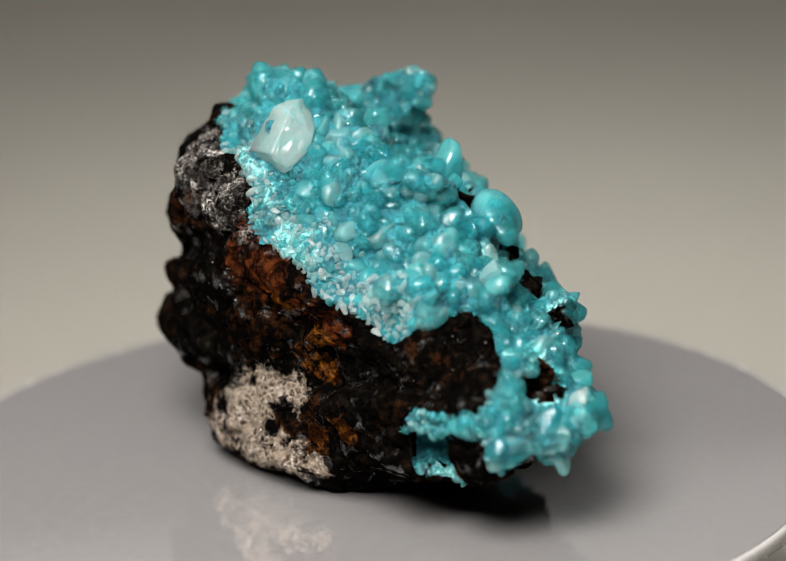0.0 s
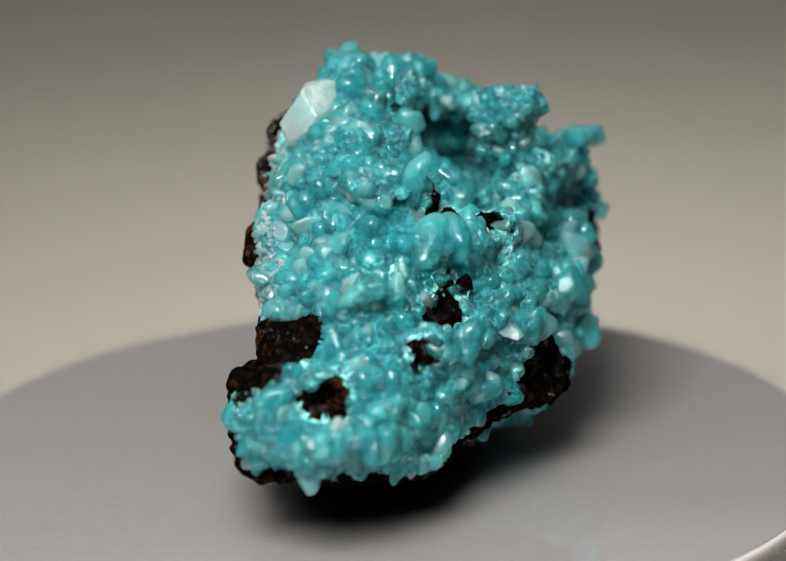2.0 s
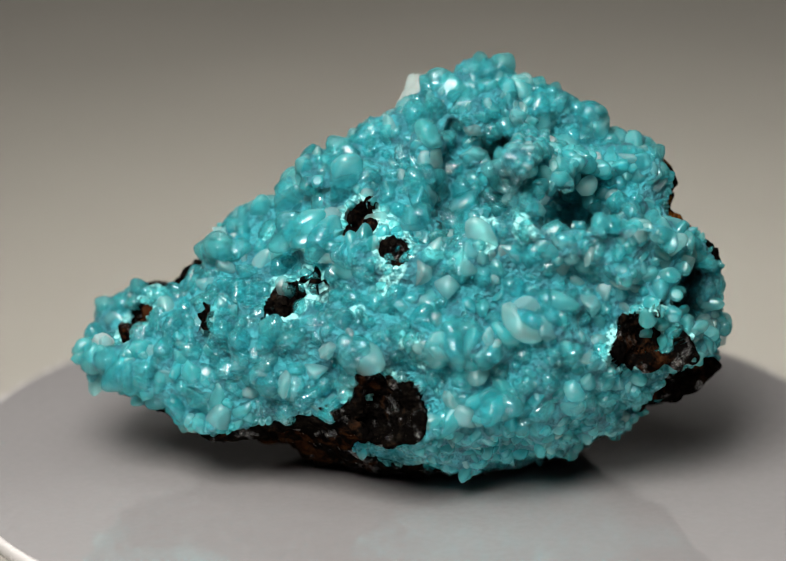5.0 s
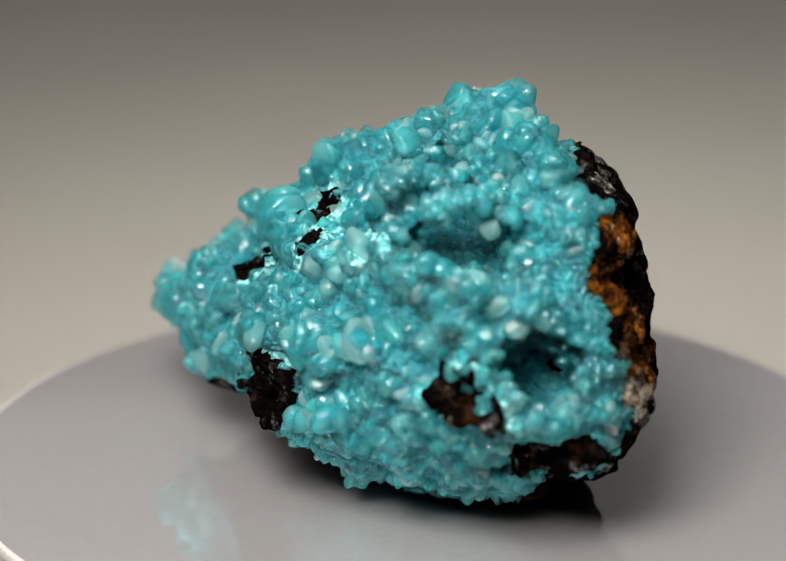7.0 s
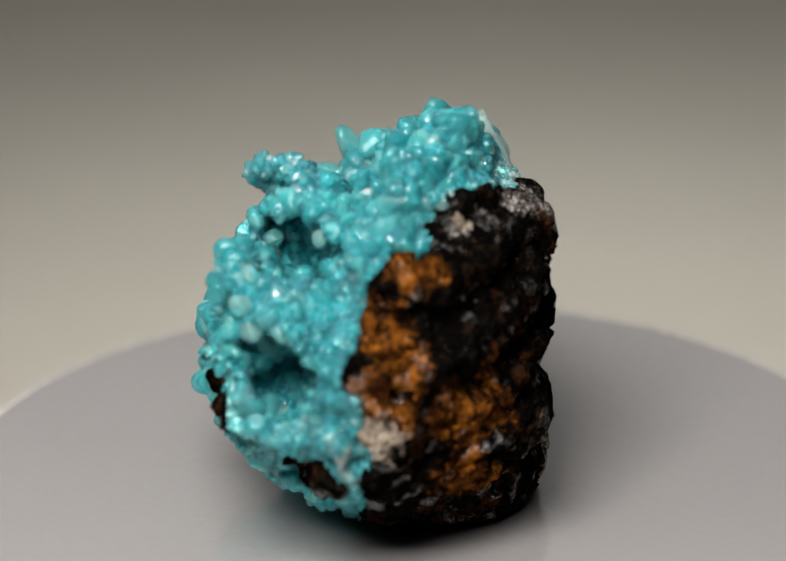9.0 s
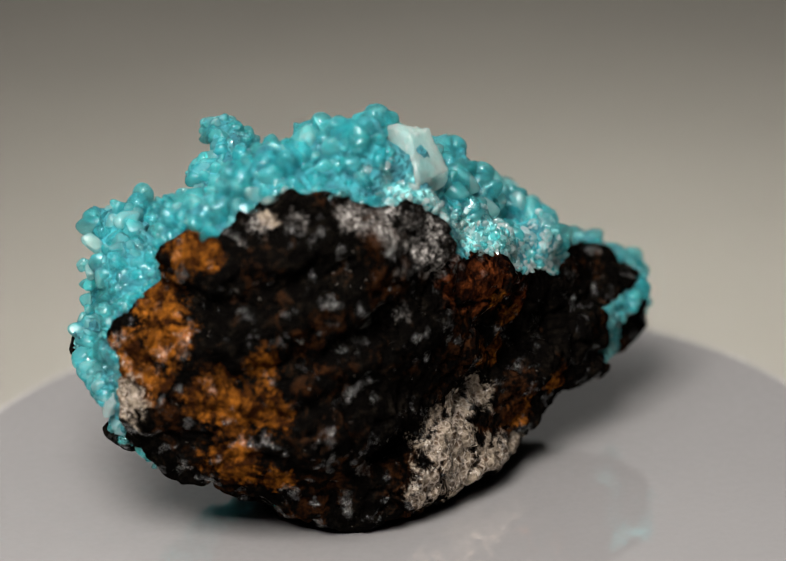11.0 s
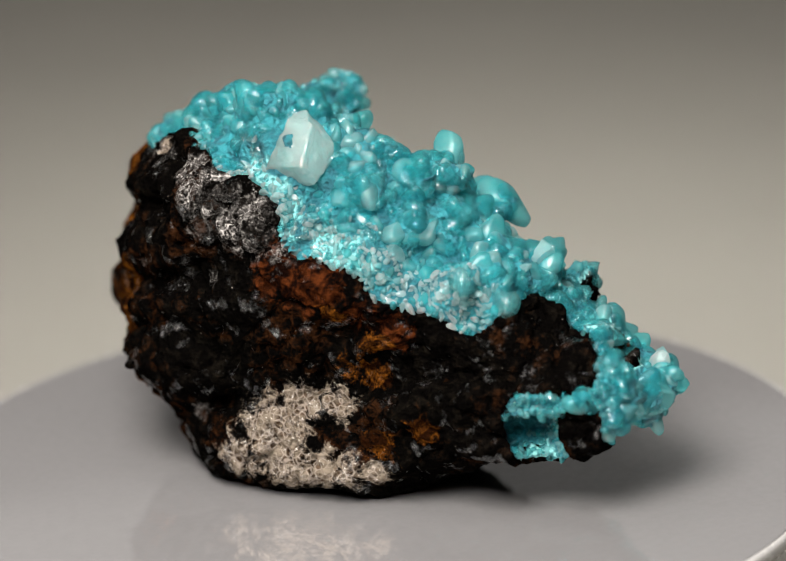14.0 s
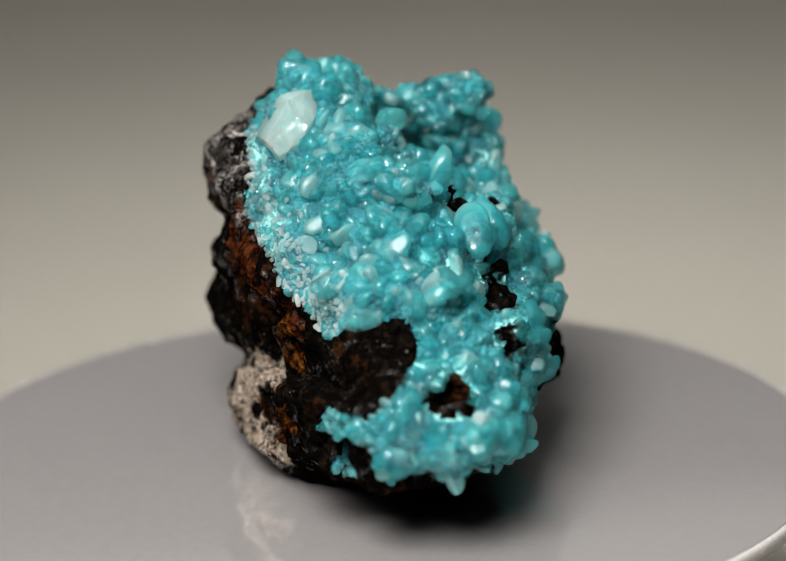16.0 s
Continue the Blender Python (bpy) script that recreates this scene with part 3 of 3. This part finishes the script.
NOTABLE = [
    (0.71, -0.97, 3.20, 0.20, 1.1, False), (1.05, -1.61, 2.86, 0.18, 1.0, True), (1.97, -2.57, 1.80, 0.14, 1.1, True), (-1.62, 3.30, 1.42, 0.17, 1.2, True),
    (0.49, -0.92, 3.21, 0.22, 0.75, False), (1.20, -1.50, 2.84, 0.19, 1.0, True), (1.94, -0.41, 1.76, 0.15, 0.8, False), (0.49, 1.04, 3.08, 0.085, 1.2, True),
    (0.72, -1.82, 2.72, 0.10, 1.0, True), (1.15, -1.20, 2.80, 0.19, 0.9, False), (0.62, -1.30, 3.05, 0.16, 1.0, False), (-0.55, 0.40, 4.10, 0.08, 0.8, True),
    (-0.85, 1.60, 3.75, 0.13, 1.0, True), (-1.00, 2.10, 3.60, 0.12, 1.1, True), (2.02, -2.86, 1.45, 0.13, 1.0, False), (1.95, -2.60, 1.75, 0.15, 1.0, True),
    (1.90, 0.10, 1.90, 0.16, 1.0, True), (1.55, 1.30, 2.20, 0.16, 1.0, False), (1.30, 1.90, 2.40, 0.14, 1.1, True), (0.30, 2.60, 2.90, 0.15, 1.0, True),
]
# along these places the druse is paler and glassy, next to the bare rock
FRINGE = [Vector(p) for p in ((-1.68, 0.02, 3.64), (-1.52, -0.28, 3.45), (-1.40, -0.55, 3.24), (-1.18, -0.82, 3.06), (-0.97, -1.09, 2.89), (-0.76, -1.23, 2.77), (-0.54, -1.38, 2.64), (-0.25, -1.64, 2.50), (0.04, -1.90, 2.36))]


def place_crystals():
    """Scatters crystals over the druse, the big ones first, none wholly inside another."""
    rng = random.Random(11)
    corners = POINTS[FACES]
    middle = corners.mean(1)
    area = np.linalg.norm(np.cross(corners[:, 2] - corners[:, 0], corners[:, 3] - corners[:, 1]), axis=1) / 2
    cover = COVER[FACES].min(1)
    nrm = NORMALS[FACES].mean(1)
    nrm /= np.linalg.norm(nrm, axis=1)[:, None]
    ok = np.where((cover > 0.02) & (middle[:, 2] > 0.12))[0]
    chance = np.cumsum(area[ok])
    big_here = ragged(middle, 0.9, 9)
    bare_here = ragged(middle, 1.4, 12)
    pit = np.full(len(middle), 9.0)
    for x, y, z, _, r in HOLLOWS:
        if r > 0:
            pit = np.minimum(pit, np.linalg.norm(middle - (x, y, z), axis=1) - r)
    for x, y, z, r in VEINS:
        pit = np.minimum(pit, np.linalg.norm(middle - (x, y, z), axis=1) - r + 0.17)
    rim = np.min([np.linalg.norm(middle - np.array(q), axis=1) for q in FRINGE], axis=0)
    taken = {}
    made = []

    def free(p, r):
        key = tuple(int(math.floor(c / 0.50)) for c in p)
        for dx in (-1, 0, 1):
            for dy in (-1, 0, 1):
                for dz in (-1, 0, 1):
                    for q, s in taken.get((key[0] + dx, key[1] + dy, key[2] + dz), ()):
                        if (p - q).length < (r + s) * 0.47:
                            return False
        taken.setdefault(key, []).append((p, r))
        return True

    # the few crystals that stand out: place, radius, height and whether pale
    for x, y, z, r, tall, pale in NOTABLE:
        f = int(np.argmin(np.linalg.norm(middle - (x, y, z), axis=1)))
        p, n = Vector(middle[f]), Vector(nrm[f])
        free(p, r)
        made.append((p - n * r * 0.3, (n + Vector((0.3, 0.2, 0.1))).normalized(), r, tall, 40.0, pale))
    for tries, lo, hi in ((2000, 0.185, 0.23), (10000, 0.145, 0.185), (12000, 0.11, 0.145), (14000, 0.074, 0.11), (60000, 0.030, 0.062)):
        for _ in range(tries):
            f = ok[min(len(ok) - 1, int(np.searchsorted(chance, rng.random() * chance[-1])))]
            r = rng.uniform(lo, hi)
            if hi < 0.065 and rim[f] > 0.45 and cover[f] > 0.16 and np.linalg.norm(middle[f] - (0.42, -2.60, 1.05)) > 0.5:
                continue
            edge = cover[f]
            if r > 0.085 + 0.38 * edge + 0.11 * big_here[f] and lo > 0.05:
                continue
            if r > 0.12 and (middle[f][2] < 1.0 or np.linalg.norm(middle[f] - (0.35, 1.72, 3.75)) < 0.75):
                continue
            if pit[f] < 0.20 and rng.random() < 0.8 or bare_here[f] > 0.60 and rng.random() < 0.75:
                continue
            if np.linalg.norm(middle[f] - (-1.22, -0.24, 4.02)) < 0.46:
                continue
            p, n = Vector(middle[f]), Vector(nrm[f])
            if r > 0.075 and np.linalg.norm(middle[f] - (0.42, -2.60, 1.05)) < 0.62:
                continue
            if r > 0.19 and middle[f][1] > 2.1 or r > 0.13 and middle[f][1] > 2.9:
                continue
            if r > 0.115 and (np.linalg.norm(middle[f] - (-0.85, 2.95, 1.90)) < 0.5 or np.linalg.norm(middle[f] - (-0.40, 1.50, 3.20)) < 0.6 or np.linalg.norm(middle[f] - (-0.62, 1.20, 3.55)) < 0.5):
                continue
            if r > 0.14 and np.linalg.norm(middle[f] - (-0.40, 2.25, 3.30)) < 0.75:
                continue
            if r > 0.085 and min((p - q).length for q in FRINGE) < 0.30:
                continue
            if free(p, r):
                lean = Vector((rng.gauss(0, 1), rng.gauss(0, 1), rng.gauss(0, 1))) * 0.34
                tall = rng.uniform(0.8, 1.2)
                axis = (n + lean).normalized()
                p = p - n * (r * 0.65 + 0.01) if r > 0.06 else p - n * 0.02
                fringe = min((p - q).length for q in FRINGE) < rng.uniform(0.22, 0.55) and rng.random() < 0.85
                if fringe:
                    axis = Vector((rng.gauss(0, 1), rng.gauss(0, 1), rng.gauss(0, 1))).normalized()
                made.append((p, axis, r, tall, rng.uniform(0, 360), fringe))
    return made


def crystals():
    rng = random.Random(5)
    shapes = []
    for i in range(12):
        bm = grain_shape(rng, 3)
        data = bpy.data.meshes.new("crystal")
        bm.to_mesh(data)
        bm.free()
        data.polygons.foreach_set("use_smooth", [True] * len(data.polygons))
        shapes.append(data)
    pale_shapes = [s.copy() for s in shapes]
    made = sorted(place_crystals(), key=lambda c: -c[2])

    def stand(c):
        p, n, r, tall, spin, _ = c
        turn = n.to_track_quat("Z", "Y").to_matrix().to_4x4() @ pose(0, 0, 0, 0, 0, spin)
        return Matrix.Translation(p * 0.01) @ turn @ Matrix.Diagonal((r * 0.01, r * 0.01, r * 0.01 * tall, 1))

    for i, c in enumerate(made[:300]):
        ob = link("crystal", (pale_shapes if c[5] else shapes)[i % 12], M_PALE if c[5] else M_GRAIN, SPECIMEN)
        ob.matrix_local = stand(c)

    def joined(name, label, chosen, level, cut, material, smooth):
        forms = []
        for _ in range(14):
            bm = grain_shape(rng, level, cut, 0.98 if smooth else 1.0, 0.08 if smooth else 0.0)
            bm.verts.ensure_lookup_table()
            forms.append((np.array([(*v.co, 1.0) for v in bm.verts]), np.array([[v.index for v in f.verts] for f in bm.faces])))
            bm.free()
        verts, faces, base = [], [], 0
        for i, c in enumerate(chosen):
            co, fa = forms[i % 14]
            verts.append((co @ np.array(stand(c)).T)[:, :3])
            faces.append(fa + base)
            base += len(co)
        data = bpy.data.meshes.new(name)
        data.from_pydata(np.concatenate(verts).tolist(), [], np.concatenate(faces).tolist())
        tagged(link(name, data, material, SPECIMEN, label, smooth), kind="stuff")

    rest = made[300:]
    joined("druse_grain", "dense small teal crystals", [c for c in rest if not c[5]], 3, 0.62, M_GRAINS, True)
    joined("druse_fringe", "sparkling pale crystals along the bare rock", [c for c in rest if c[5]], 2, 0.42, M_FRINGE, False)


def clear_crystal():
    """The one large pale crystal near the top, a broken slab with flat faces."""
    rng = random.Random(21)
    bm = bmesh.new()
    bmesh.ops.create_icosphere(bm, subdivisions=5, radius=1.5)
    planes = [(Vector((0.1, 0.05, 1)), 0.62), (Vector((0.9, 0.1, 0.35)), 0.80), (Vector((-0.9, 0.25, 0.3)), 0.82), (Vector((0.1, -0.9, 0.3)), 0.95), (Vector((-0.15, 0.9, 0.3)), 1.0)]
    planes += [(Vector((rng.gauss(0, 1), rng.gauss(0, 1), abs(rng.gauss(0.5, 0.6)))), rng.uniform(0.82, 1.0)) for _ in range(9)]
    for v in bm.verts:
        c = v.co
        for n, d in planes:
            n = n.normalized()
            over = c.dot(n) - d
            if over > 0:
                c = c - n * over
        c = c + c.normalized() * (0.10 * noise.noise(c * 2.0) + 0.06 * noise.noise(c * 6.0))
        v.co = Vector((c.x * 0.0027, c.y * 0.0034, c.z * 0.0021))
    bm.transform(Matrix.Translation((-0.0117, -0.0018, 0.0395)) @ Vector((-0.75, -0.50, 0.55)).to_track_quat("Z", "Y").to_matrix().to_4x4())
    part("clear_crystal", bm, M_CLEAR, SPECIMEN, "large pale glassy crystal")


matrix_rock()
druse_crust()
clear_crystal()
crystals()


# ---- what moves ----
def motions():
    rows = [(0.5 * i, -math.degrees(SPIN) * 0.5 * i) for i in range(33)]
    walk(PLATTER, [(t, pose(0, 0, TOP, 0, 0, a)) for t, a in rows])
    walk(SPECIMEN, [(t, pose(0, 0, TOP, 0, 0, a)) for t, a in rows])


motions()
